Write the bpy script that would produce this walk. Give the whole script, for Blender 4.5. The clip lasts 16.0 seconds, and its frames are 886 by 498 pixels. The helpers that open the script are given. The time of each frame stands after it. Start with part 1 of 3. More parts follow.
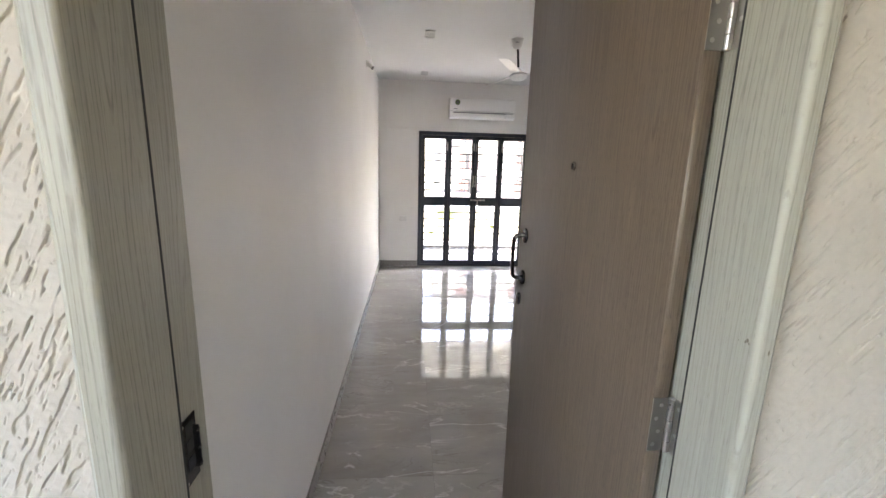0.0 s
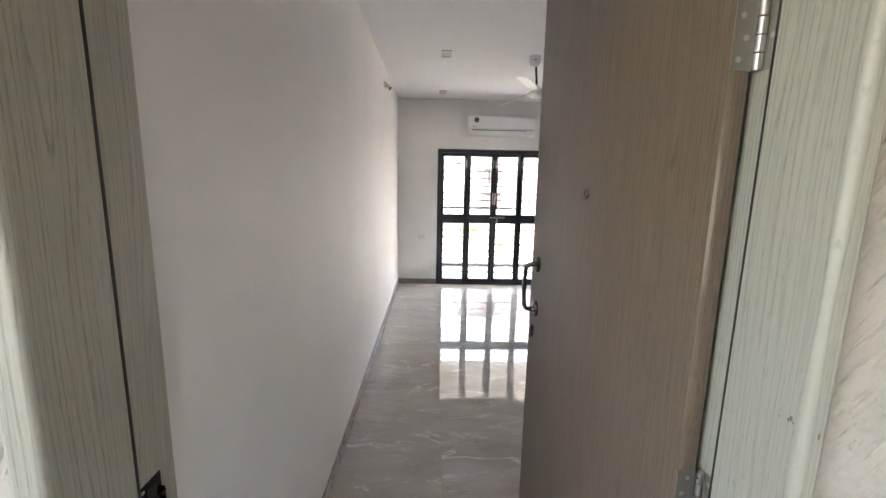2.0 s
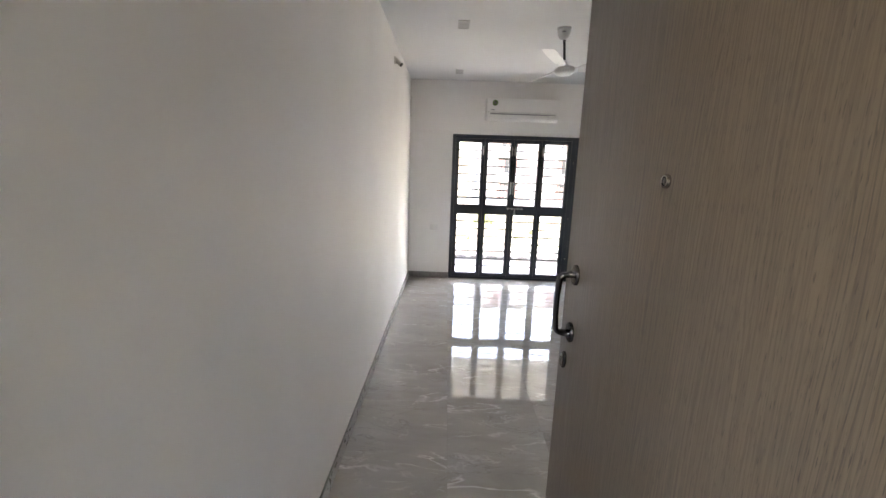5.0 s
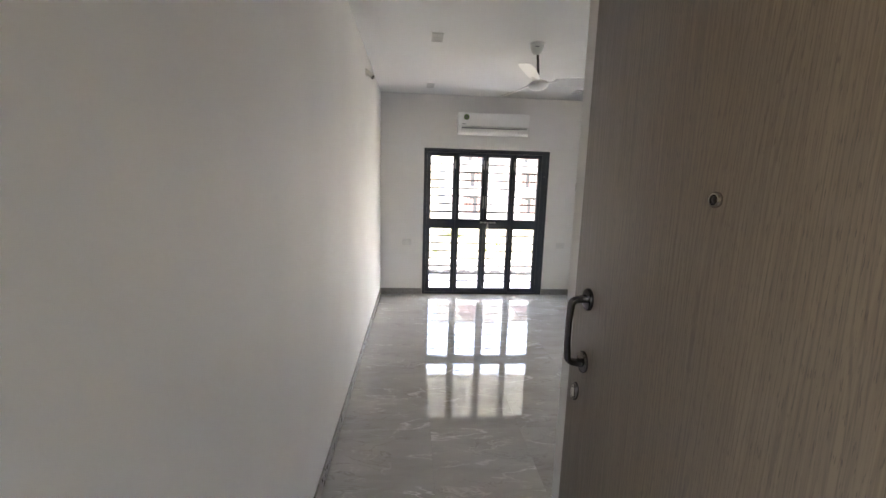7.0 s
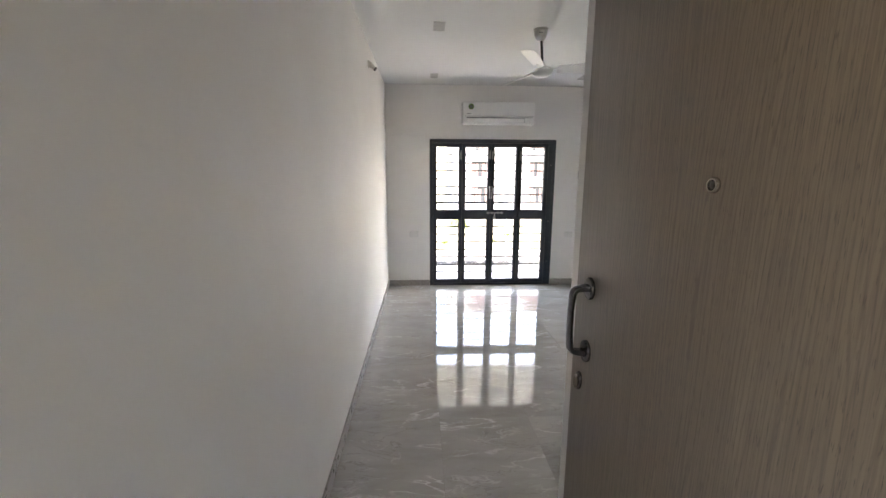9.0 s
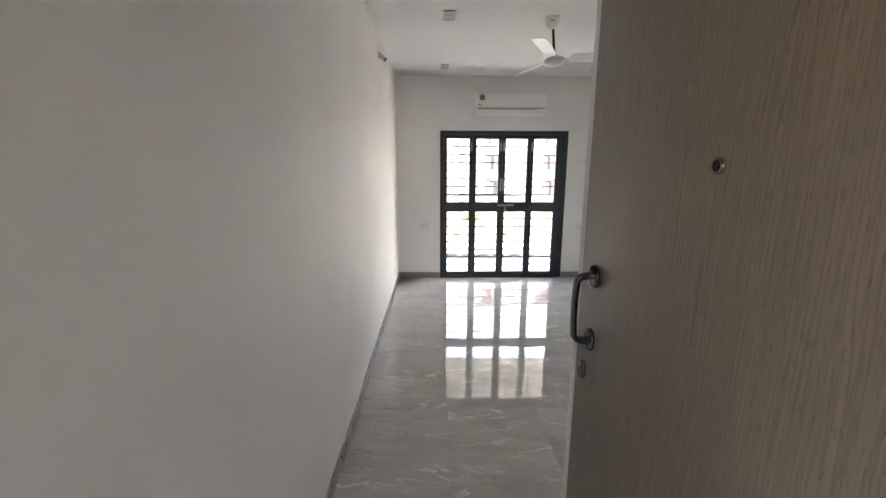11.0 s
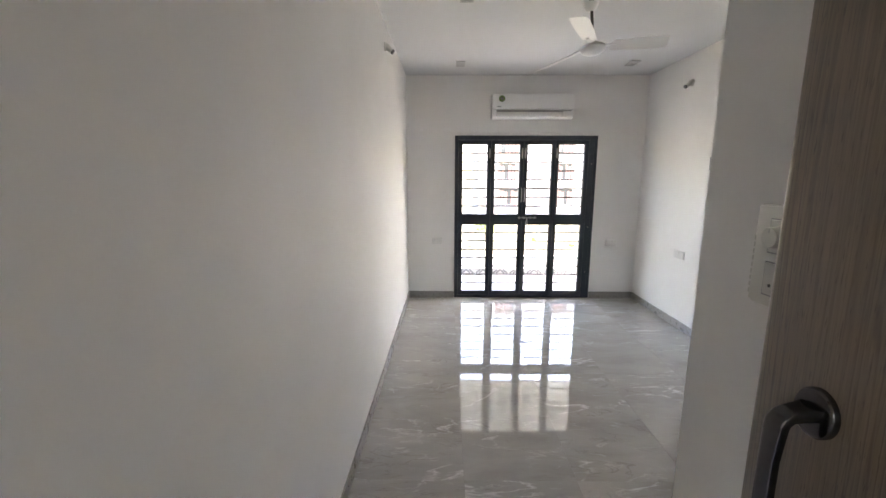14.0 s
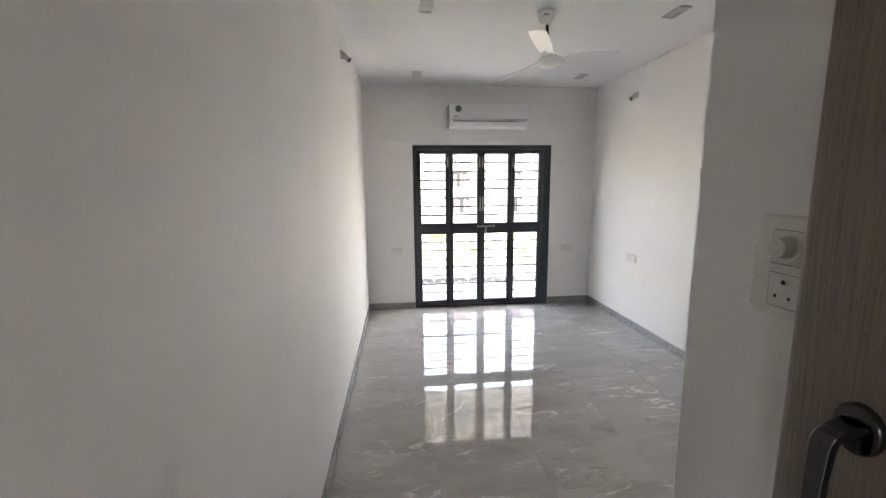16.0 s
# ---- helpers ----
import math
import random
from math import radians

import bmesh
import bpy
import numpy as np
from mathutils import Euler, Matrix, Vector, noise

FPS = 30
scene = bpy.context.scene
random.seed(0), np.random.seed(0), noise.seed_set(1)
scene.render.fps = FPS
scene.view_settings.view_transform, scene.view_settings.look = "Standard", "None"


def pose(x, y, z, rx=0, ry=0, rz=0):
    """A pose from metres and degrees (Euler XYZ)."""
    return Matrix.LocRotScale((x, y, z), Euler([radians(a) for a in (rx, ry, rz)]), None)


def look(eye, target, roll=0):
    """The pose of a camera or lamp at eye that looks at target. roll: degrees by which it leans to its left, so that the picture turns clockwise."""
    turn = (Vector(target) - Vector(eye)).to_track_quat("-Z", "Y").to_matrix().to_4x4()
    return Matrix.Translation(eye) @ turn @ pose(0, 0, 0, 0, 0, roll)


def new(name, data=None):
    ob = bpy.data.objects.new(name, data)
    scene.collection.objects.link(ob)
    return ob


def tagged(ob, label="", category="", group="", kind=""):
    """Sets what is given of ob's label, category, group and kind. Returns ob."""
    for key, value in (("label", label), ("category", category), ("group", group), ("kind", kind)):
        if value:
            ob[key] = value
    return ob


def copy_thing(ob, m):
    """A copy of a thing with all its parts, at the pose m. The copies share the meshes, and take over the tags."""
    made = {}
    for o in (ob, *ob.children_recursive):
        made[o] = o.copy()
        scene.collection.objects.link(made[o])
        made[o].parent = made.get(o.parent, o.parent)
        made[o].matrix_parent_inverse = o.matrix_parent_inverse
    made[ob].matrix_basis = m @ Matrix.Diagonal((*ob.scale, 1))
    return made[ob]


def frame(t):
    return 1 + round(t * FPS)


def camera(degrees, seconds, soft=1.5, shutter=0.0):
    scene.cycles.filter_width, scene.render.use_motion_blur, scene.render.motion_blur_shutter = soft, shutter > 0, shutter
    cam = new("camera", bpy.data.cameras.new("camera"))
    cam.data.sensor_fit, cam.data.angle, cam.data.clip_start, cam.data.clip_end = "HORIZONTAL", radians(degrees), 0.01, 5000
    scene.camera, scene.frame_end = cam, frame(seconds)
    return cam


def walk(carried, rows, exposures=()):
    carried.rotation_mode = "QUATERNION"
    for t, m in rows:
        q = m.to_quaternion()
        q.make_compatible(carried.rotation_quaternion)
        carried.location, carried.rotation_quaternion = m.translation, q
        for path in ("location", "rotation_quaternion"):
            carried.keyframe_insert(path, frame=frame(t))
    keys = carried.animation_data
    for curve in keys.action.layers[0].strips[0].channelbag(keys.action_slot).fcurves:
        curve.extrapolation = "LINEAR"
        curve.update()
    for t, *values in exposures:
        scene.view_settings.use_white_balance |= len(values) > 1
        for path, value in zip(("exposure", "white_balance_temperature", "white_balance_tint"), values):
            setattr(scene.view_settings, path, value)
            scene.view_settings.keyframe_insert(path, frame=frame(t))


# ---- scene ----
cam = camera(94.9, 16.0)
PATH = [
    (0, (0.454, -0.546, 1.594), (0.626, 1.406, 1.192), 1.6),
    (0.5, (0.448, -0.506, 1.6), (0.651, 1.442, 1.197), 1.9),
    (1, (0.495, -0.482, 1.634), (0.666, 1.488, 1.331), 2.6),
    (1.5, (0.523, -0.465, 1.634), (0.598, 1.506, 1.305), 1.8),
    (2, (0.519, -0.46, 1.633), (0.578, 1.511, 1.299), 1.1),
    (2.5, (0.512, -0.466, 1.631), (0.578, 1.505, 1.302), 1.3),
    (3, (0.547, -0.468, 1.63), (0.568, 1.501, 1.278), 1.6),
    (3.5, (0.574, -0.437, 1.623), (0.518, 1.524, 1.238), 2.5),
    (3.7, (0.572, -0.402, 1.623), (0.509, 1.558, 1.231), 2.1),
    (5.8, (0.508, 0.018, 1.607), (0.55, 1.982, 1.232), 1.0),
    (6, (0.493, 0.027, 1.614), (0.536, 1.995, 1.262), 0.2),
    (6.5, (0.467, 0.03, 1.615), (0.567, 2.002, 1.297), 1.3),
    (7, (0.464, 0.021, 1.617), (0.612, 1.989, 1.298), 1.6),
    (7.5, (0.471, 0.018, 1.616), (0.611, 1.984, 1.28), 1.2),
    (8, (0.477, 0.017, 1.617), (0.611, 1.986, 1.293), 0.9),
    (8.5, (0.483, 0.018, 1.621), (0.595, 1.99, 1.308), 0.9),
    (9, (0.488, 0.022, 1.618), (0.592, 1.987, 1.256), 0.2),
    (11.5, (0.531, 0.022, 1.598), (0.528, 1.98, 1.19), 0.2),
    (12, (0.557, 0.047, 1.597), (0.472, 1.999, 1.172), -0.9),
    (12.5, (0.519, 0.192, 1.593), (0.567, 2.153, 1.201), 0.8),
    (13, (0.444, 0.337, 1.598), (0.578, 2.301, 1.245), -0.3),
    (13.5, (0.449, 0.47, 1.586), (0.503, 2.438, 1.232), -0.3),
    (14, (0.502, 0.583, 1.591), (0.485, 2.552, 1.241), 0.1),
    (14.5, (0.496, 0.619, 1.597), (0.505, 2.593, 1.276), -0.1),
    (15, (0.447, 0.639, 1.6), (0.538, 2.612, 1.289), -0.6),
    (15.5, (0.432, 0.643, 1.6), (0.603, 2.611, 1.284), -0.4),
    (16, (0.421, 0.642, 1.601), (0.63, 2.607, 1.292), -0.6),
]
walk(cam, [(t, look(eye, target, roll)) for t, eye, target, roll in PATH],
     exposures=[(0, 5.82, 7750, 18), (3.7, 5.8, 7750, 18), (5.8, 5.63, 7750, 16), (12.2, 5.63, 7750, 16), (16, 5.58, 7750, 16)])

# ---- light ----
SUN_EL, SUN_AZ = radians(61), radians(85)   # the sun stands to the side of the balcony
world = bpy.data.worlds.new("daylight")
scene.world = world
world.use_nodes = True
sky = world.node_tree.nodes.new("ShaderNodeTexSky")
sky.sky_type, sky.sun_disc, sky.sun_elevation, sky.sun_rotation = "NISHITA", False, SUN_EL, SUN_AZ
sky.dust_density = 3.0
world.node_tree.links.new(sky.outputs[0], world.node_tree.nodes["Background"].inputs[0])
world.node_tree.nodes["Background"].inputs[1].default_value = 0.12
sun = new("sun", bpy.data.lights.new("sun", "SUN"))
sun.data.energy, sun.data.angle, sun.data.color = 2.2, radians(0.5), (1, 0.965, 0.92)
sun.matrix_basis = look((30 * math.cos(SUN_EL) * math.sin(SUN_AZ), 30 * math.cos(SUN_EL) * math.cos(SUN_AZ), 30 * math.sin(SUN_EL)), (0, 0, 0))


# ---- materials ----
def material(name, colour, rough=0.5, metal=0.0):
    """A principled material; gives the material, its tree and the shader node."""
    m = bpy.data.materials.new(name)
    m.use_nodes = True
    sh = m.node_tree.nodes["Principled BSDF"]
    sh.inputs["Base Color"].default_value = (*colour, 1)
    sh.inputs["Roughness"].default_value = rough
    sh.inputs["Metallic"].default_value = metal
    return m, m.node_tree, sh


def node(tree, kind, **values):
    n = tree.nodes.new(kind)
    for key, value in values.items():
        n.inputs[key].default_value = value
    return n


def coords(tree, scale=(1, 1, 1), turn=(0, 0, 0)):
    tc = tree.nodes.new("ShaderNodeTexCoord")
    mp = tree.nodes.new("ShaderNodeMapping")
    mp.inputs["Scale"].default_value = scale
    mp.inputs["Rotation"].default_value = [radians(a) for a in turn]
    tree.links.new(tc.outputs["Object"], mp.inputs["Vector"])
    return mp.outputs[0]


def noise_of(tree, vec, scale, detail=4, rough=0.55, distort=0.0):
    n = node(tree, "ShaderNodeTexNoise", Scale=scale, Detail=detail, Roughness=rough, Distortion=distort)
    tree.links.new(vec, n.inputs["Vector"])
    return n.outputs["Fac"]


def ramp(tree, fac, stops):
    r = tree.nodes.new("ShaderNodeValToRGB")
    e = r.color_ramp.elements
    while len(e) < len(stops):
        e.new(0.5)
    for k, (p, c) in enumerate(stops):
        e[k].position = p
        e[k].color = (*c, 1) if len(c) == 3 else c
    tree.links.new(fac, r.inputs[0])
    return r.outputs[0]


def grey(v):
    return (v, v, v)


def mix(tree, fac, a, b, mode="MIX"):
    n = tree.nodes.new("ShaderNodeMix")
    n.data_type, n.blend_type = "RGBA", mode
    for value, socket in ((fac, n.inputs[0]), (a, n.inputs[6]), (b, n.inputs[7])):
        if isinstance(value, (int, float)):
            socket.default_value = value
        elif isinstance(value, tuple):
            socket.default_value = (*value, 1)
        else:
            tree.links.new(value, socket)
    return n.outputs[2]


def math_of(tree, op, a, b=0.0):
    n = tree.nodes.new("ShaderNodeMath")
    n.operation = op
    for value, socket in ((a, n.inputs[0]), (b, n.inputs[1])):
        if isinstance(value, (int, float)):
            socket.default_value = value
        else:
            tree.links.new(value, socket)
    return n.outputs[0]


def bump(tree, sh, height, strength=0.2, distance=0.002):
    b = node(tree, "ShaderNodeBump", Strength=strength, Distance=distance)
    tree.links.new(height, b.inputs["Height"])
    tree.links.new(b.outputs[0], sh.inputs["Normal"])


def paint(name, colour, rough, vary=0.03, grain=0.15):
    """Rolled emulsion: faint cloudy shade and a fine orange-peel relief."""
    m, tree, sh = material(name, colour, rough)
    vec = coords(tree)
    big = noise_of(tree, vec, 1.3, 3)
    lo = tuple(c * (1 - vary) for c in colour)
    hi = tuple(min(1, c * (1 + vary)) for c in colour)
    tree.links.new(ramp(tree, big, [(0.3, lo), (0.7, hi)]), sh.inputs["Base Color"])
    fine = noise_of(tree, vec, 260, 2)
    wave = noise_of(tree, vec, 9, 3)
    bump(tree, sh, math_of(tree, "ADD", fine, math_of(tree, "MULTIPLY", wave, 3.0)), grain, 0.001)
    return m


def wood(name, dark, mid, light, rough, lines, warp, line_n, fibre_n, coat):
    """Vertical-grained laminate: growth lines that wander and close into arches, fibres, pores and soft streaks."""
    m, tree, sh = material(name, mid, rough)
    sh.inputs["Coat Weight"].default_value, sh.inputs["Coat Roughness"].default_value = coat, 0.3
    tc = tree.nodes.new("ShaderNodeTexCoord")
    sep = tree.nodes.new("ShaderNodeSeparateXYZ")
    tree.links.new(tc.outputs["Object"], sep.inputs[0])
    across = math_of(tree, "ADD", sep.outputs[0], math_of(tree, "MULTIPLY", sep.outputs[1], 0.93))

    def grain(kx, kz, detail=2, rough_n=0.5, distort=0.0):
        com = tree.nodes.new("ShaderNodeCombineXYZ")
        tree.links.new(math_of(tree, "MULTIPLY", across, kx), com.inputs[0])
        tree.links.new(math_of(tree, "MULTIPLY", sep.outputs[2], kz), com.inputs[1])
        return noise_of(tree, com.outputs[0], 1.0, detail, rough_n, distort)

    streak = grain(34, 0.6, 4, 0.6)
    base = ramp(tree, streak, [(0.28, dark), (0.5, mid), (0.74, light)])
    broad = grain(5, 0.5, 2)
    base = mix(tree, ramp(tree, broad, [(0.35, grey(0.0)), (0.65, grey(0.35))]), base, light)
    phase = math_of(tree, "ADD", math_of(tree, "MULTIPLY", across, lines * 2 * math.pi), math_of(tree, "MULTIPLY", grain(5.0, 0.75, 2, 0.4), warp))
    phase = math_of(tree, "ADD", phase, math_of(tree, "MULTIPLY", grain(38, 2.2, 3), 4.5))
    phase = math_of(tree, "ADD", phase, math_of(tree, "MULTIPLY", grain(24, 0.8, 2), 36.0))
    rings = ramp(tree, math_of(tree, "SINE", phase), [(0.55, grey(0)), (0.95, grey(1))])
    breaks = ramp(tree, grain(130, 26, 2), [(0.3, grey(0.25)), (0.6, grey(1))])
    gate = ramp(tree, grain(9, 0.55, 2), [(0.36, grey(0.3)), (0.54, grey(1))])
    amount = math_of(tree, "MULTIPLY", math_of(tree, "MULTIPLY", math_of(tree, "MULTIPLY", rings, gate), breaks), line_n)
    base = mix(tree, amount, base, tuple(c * 0.5 for c in dark))
    fibre = grain(300, 5, 3, 0.65)
    base = mix(tree, ramp(tree, fibre, [(0.36, grey(fibre_n)), (0.56, grey(0))]), base, tuple(c * 0.72 for c in dark))
    pores = ramp(tree, grain(480, 36, 2), [(0.3, grey(0.6)), (0.4, grey(0))])
    base = mix(tree, math_of(tree, "MULTIPLY", pores, fibre_n * 2), base, tuple(c * 0.45 for c in dark))
    tree.links.new(base, sh.inputs["Base Color"])
    tree.links.new(ramp(tree, fibre, [(0.3, grey(rough + 0.08)), (0.7, grey(rough - 0.03))]), sh.inputs["Roughness"])
    h = math_of(tree, "SUBTRACT", fibre, math_of(tree, "MULTIPLY", amount, 0.9))
    bump(tree, sh, h, 0.2, 0.0006)
    return m


def marble(name):
    """Polished grey-brown marble-look porcelain with white veins; every tile is cut from another spot."""
    m, tree, sh = material(name, (0.3, 0.28, 0.26), 0.07)
    tc = tree.nodes.new("ShaderNodeTexCoord")
    info = tree.nodes.new("ShaderNodeObjectInfo")
    shift = tree.nodes.new("ShaderNodeVectorMath")
    shift.operation = "MULTIPLY_ADD"
    tree.links.new(info.outputs["Random"], shift.inputs[0])
    shift.inputs[1].default_value = (37.0, 53.0, 19.0)
    tree.links.new(tc.outputs["Object"], shift.inputs[2])
    mp = tree.nodes.new("ShaderNodeMapping")
    mp.inputs["Rotation"].default_value = (0, 0, radians(-38))
    mp.inputs["Scale"].default_value = (1.0, 2.6, 1.0)
    tree.links.new(shift.outputs[0], mp.inputs["Vector"])
    vec = mp.outputs[0]
    cloud = noise_of(tree, vec, 1.6, 6, 0.6, 0.6)
    base = ramp(tree, cloud, [(0.25, (0.36, 0.339, 0.308)), (0.5, (0.445, 0.422, 0.388)), (0.75, (0.52, 0.495, 0.46))])

    def vein(scale, width, distort, lo, hi):
        n = noise_of(tree, vec, scale, 5, 0.55, distort)
        d = math_of(tree, "ABSOLUTE", math_of(tree, "SUBTRACT", n, 0.5))
        line = ramp(tree, d, [(0.0, grey(1)), (width, grey(0))])
        gate = ramp(tree, noise_of(tree, vec, scale * 0.9 + 0.7, 3, 0.6), [(lo, grey(0)), (hi, grey(1))])
        return math_of(tree, "MULTIPLY", line, gate)

    base = mix(tree, math_of(tree, "MULTIPLY", vein(1.3, 0.014, 0.5, 0.48, 0.6), 0.95), base, (0.78, 0.76, 0.74))
    base = mix(tree, math_of(tree, "MULTIPLY", vein(2.9, 0.018, 0.4, 0.5, 0.64), 0.6), base, (0.68, 0.66, 0.63))
    base = mix(tree, math_of(tree, "MULTIPLY", vein(1.9, 0.02, 2.0, 0.5, 0.6), 0.5), base, (0.24, 0.22, 0.205))
    tree.links.new(base, sh.inputs["Base Color"])
    tree.links.new(ramp(tree, noise_of(tree, vec, 6, 4), [(0.3, grey(0.025)), (0.8, grey(0.07))]), sh.inputs["Roughness"])
    flat = tree.nodes.new("ShaderNodeTexCoord")
    bump(tree, sh, noise_of(tree, flat.outputs["Object"], 3.2, 1), 0.05, 0.012)
    return m


def speckle(name, colour, rough, scale=40, vary=0.12, metal=0.0, relief=0.1):
    m, tree, sh = material(name, colour, rough, metal)
    vec = coords(tree)
    n = noise_of(tree, vec, scale, 4)
    big = noise_of(tree, vec, scale / 14, 3)
    f = math_of(tree, "ADD", math_of(tree, "MULTIPLY", n, 0.5), math_of(tree, "MULTIPLY", big, 0.5))
    lo = tuple(c * (1 - vary) for c in colour)
    hi = tuple(min(1, c * (1 + vary)) for c in colour)
    tree.links.new(ramp(tree, f, [(0.32, lo), (0.68, hi)]), sh.inputs["Base Color"])
    tree.links.new(ramp(tree, n, [(0.3, grey(max(0.02, rough - 0.06))), (0.7, grey(min(1, rough + 0.08)))]), sh.inputs["Roughness"])
    bump(tree, sh, n, relief, 0.001)
    return m


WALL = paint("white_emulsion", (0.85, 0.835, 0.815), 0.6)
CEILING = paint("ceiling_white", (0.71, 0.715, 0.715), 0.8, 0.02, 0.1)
PLASTER = speckle("cream_textured_plaster", (0.465, 0.424, 0.358), 0.85, 70, 0.07, 0.0, 0.35)
LEAF_WOOD = wood("brown_laminate", (0.137, 0.097, 0.066), (0.158, 0.114, 0.078), (0.172, 0.126, 0.087), 0.31, 125, 80, 0.8, 0.75, 0.35)
FRAME_WOOD = wood("grey_oak_frame", (0.33, 0.315, 0.255), (0.36, 0.345, 0.28), (0.386, 0.372, 0.303), 0.45, 92, 75, 0.62, 0.3, 0.0)
BARE_BOARD = speckle("bare_board", (0.2, 0.175, 0.13), 0.8, 300, 0.3)
MARBLE = marble("polished_marble_tile")
GROUT = speckle("grout", (0.3, 0.29, 0.28), 0.9, 90)
SKIRT = speckle("skirting_stone", (0.3, 0.285, 0.27), 0.3, 25, 0.2)
NAVY = speckle("dark_navy_enamel", (0.028, 0.034, 0.048), 0.4, 30, 0.2)
ROD = speckle("dark_brown_rod", (0.014, 0.012, 0.012), 0.45, 50)
STEEL = speckle("brushed_steel", (0.52, 0.49, 0.45), 0.33, 40, 0.04, 1.0, 0.0)
PLATE_STEEL = speckle("satin_steel_plate", (0.33, 0.31, 0.28), 0.42, 60, 0.08, 1.0, 0.02)
PALE_METAL = speckle("pale_aluminium", (0.56, 0.56, 0.56), 0.4, 60, 0.05, 0.4, 0.02)
DULL_STEEL = speckle("dull_warm_steel", (0.3, 0.27, 0.24), 0.22, 40, 0.05, 1.0, 0.0)
GUNMETAL = speckle("black_chrome", (0.1, 0.094, 0.096), 0.14, 60, 0.1, 1.0, 0.03)
PLASTIC = speckle("white_plastic", (0.62, 0.61, 0.57), 0.5, 60, 0.03, 0.0, 0.02)
SOCKET_WHITE = speckle("socket_white", (0.76, 0.75, 0.73), 0.45, 60, 0.03, 0.0, 0.02)
AC_WHITE = speckle("appliance_white", (0.87, 0.865, 0.85), 0.35, 30, 0.02, 0.0, 0.02)
GREY_PLASTIC = speckle("grey_plastic", (0.3, 0.3, 0.3), 0.45, 60)
LENS_BLACK = speckle("dark_lens", (0.02, 0.014, 0.01), 0.12, 60)
BLACK = speckle("black_rubber", (0.012, 0.012, 0.012), 0.7, 60)
GREEN = speckle("green_sticker", (0.12, 0.19, 0.05), 0.4, 30)
LAMP_GREY = speckle("lamp_grey", (0.5, 0.5, 0.49), 0.5, 40, 0.06)
LENS = speckle("frosted_lamp", (0.4, 0.4, 0.4), 0.35, 60, 0.05)
PALE_TILE = speckle("pale_balcony_tile", (0.48, 0.475, 0.465), 0.4, 20, 0.06)
CONCRETE = speckle("painted_concrete", (0.74, 0.755, 0.77), 0.8, 12, 0.08)
KERB_PALE = speckle("pale_kerb", (0.2, 0.195, 0.19), 0.7, 20)
MOTIF = speckle("dark_kerb_motif", (0.07, 0.07, 0.07), 0.7, 20)
KERB_DARK = speckle("grey_kerb_motif", (0.16, 0.155, 0.15), 0.6, 30)
LAWN = speckle("dry_lawn", (0.1, 0.099, 0.072), 0.95, 3, 0.45, 0.0, 0.6)
ASPHALT = speckle("asphalt", (0.055, 0.055, 0.055), 0.9, 30, 0.2)
LEAVES = speckle("leaves", (0.15, 0.19, 0.035), 0.6, 20, 0.4)
BARK = speckle("bark", (0.12, 0.09, 0.06), 0.9, 30, 0.3)
FACADE = speckle("cream_facade", (0.52, 0.47, 0.43), 0.85, 2, 0.08)
BROWN = speckle("red_brown_shutter", (0.3, 0.16, 0.13), 0.6, 4, 0.3)
DARK_GLASS = speckle("dark_window_glass", (0.035, 0.038, 0.042), 0.1, 3)


# ---- mesh helpers ----
def add_box(bm, a, b, bevel=0.0, m=None):
    """A box between two corners, with bevelled edges; m: a matrix laid over it."""
    r = bmesh.ops.create_cube(bm, size=1)
    vs = r["verts"]
    for v in vs:
        v.co = Vector([(a[k] + b[k]) / 2 + v.co[k] * (b[k] - a[k]) for k in range(3)])
    if bevel:
        es = list({e for v in vs for e in v.link_edges})
        out = bmesh.ops.bevel(bm, geom=es, offset=bevel, segments=2, affect="EDGES", profile=0.5)
        vs = list({v for f in out["faces"] for v in f.verts} | {v for v in vs if v.is_valid})
    if m is not None:
        bmesh.ops.transform(bm, matrix=m, verts=vs)
    return bm


def box_bm(a, b, bevel=0.0):
    return add_box(bmesh.new(), a, b, bevel)


def add_lathe(bm, profile, m=None, seg=24):
    """Turns (radius, height) pairs round the z axis, then lays m over the result."""
    rings = []
    for r, z in profile:
        rings.append([bm.verts.new((r * math.cos(2 * math.pi * k / seg), r * math.sin(2 * math.pi * k / seg), z)) for k in range(seg)])
    for p, q in zip(rings, rings[1:]):
        for k in range(seg):
            bm.faces.new((p[k], p[(k + 1) % seg], q[(k + 1) % seg], q[k]))
    bm.faces.new(rings[0][::-1])
    bm.faces.new(rings[-1])
    if m is not None:
        bmesh.ops.transform(bm, matrix=m, verts=[v for ring in rings for v in ring])
    return bm


def lathe_bm(profile, m=None, seg=24):
    return add_lathe(bmesh.new(), profile, m, seg)


def add_prism(bm, outline, z0, z1):
    """A plan outline, raised from z0 to z1."""
    lo = [bm.verts.new((x, y, z0)) for x, y in outline]
    hi = [bm.verts.new((x, y, z1)) for x, y in outline]
    n = len(outline)
    for k in range(n):
        bm.faces.new((lo[k], lo[(k + 1) % n], hi[(k + 1) % n], hi[k]))
    bm.faces.new(lo[::-1])
    bm.faces.new(hi)
    bmesh.ops.recalc_face_normals(bm, faces=bm.faces)
    return bm


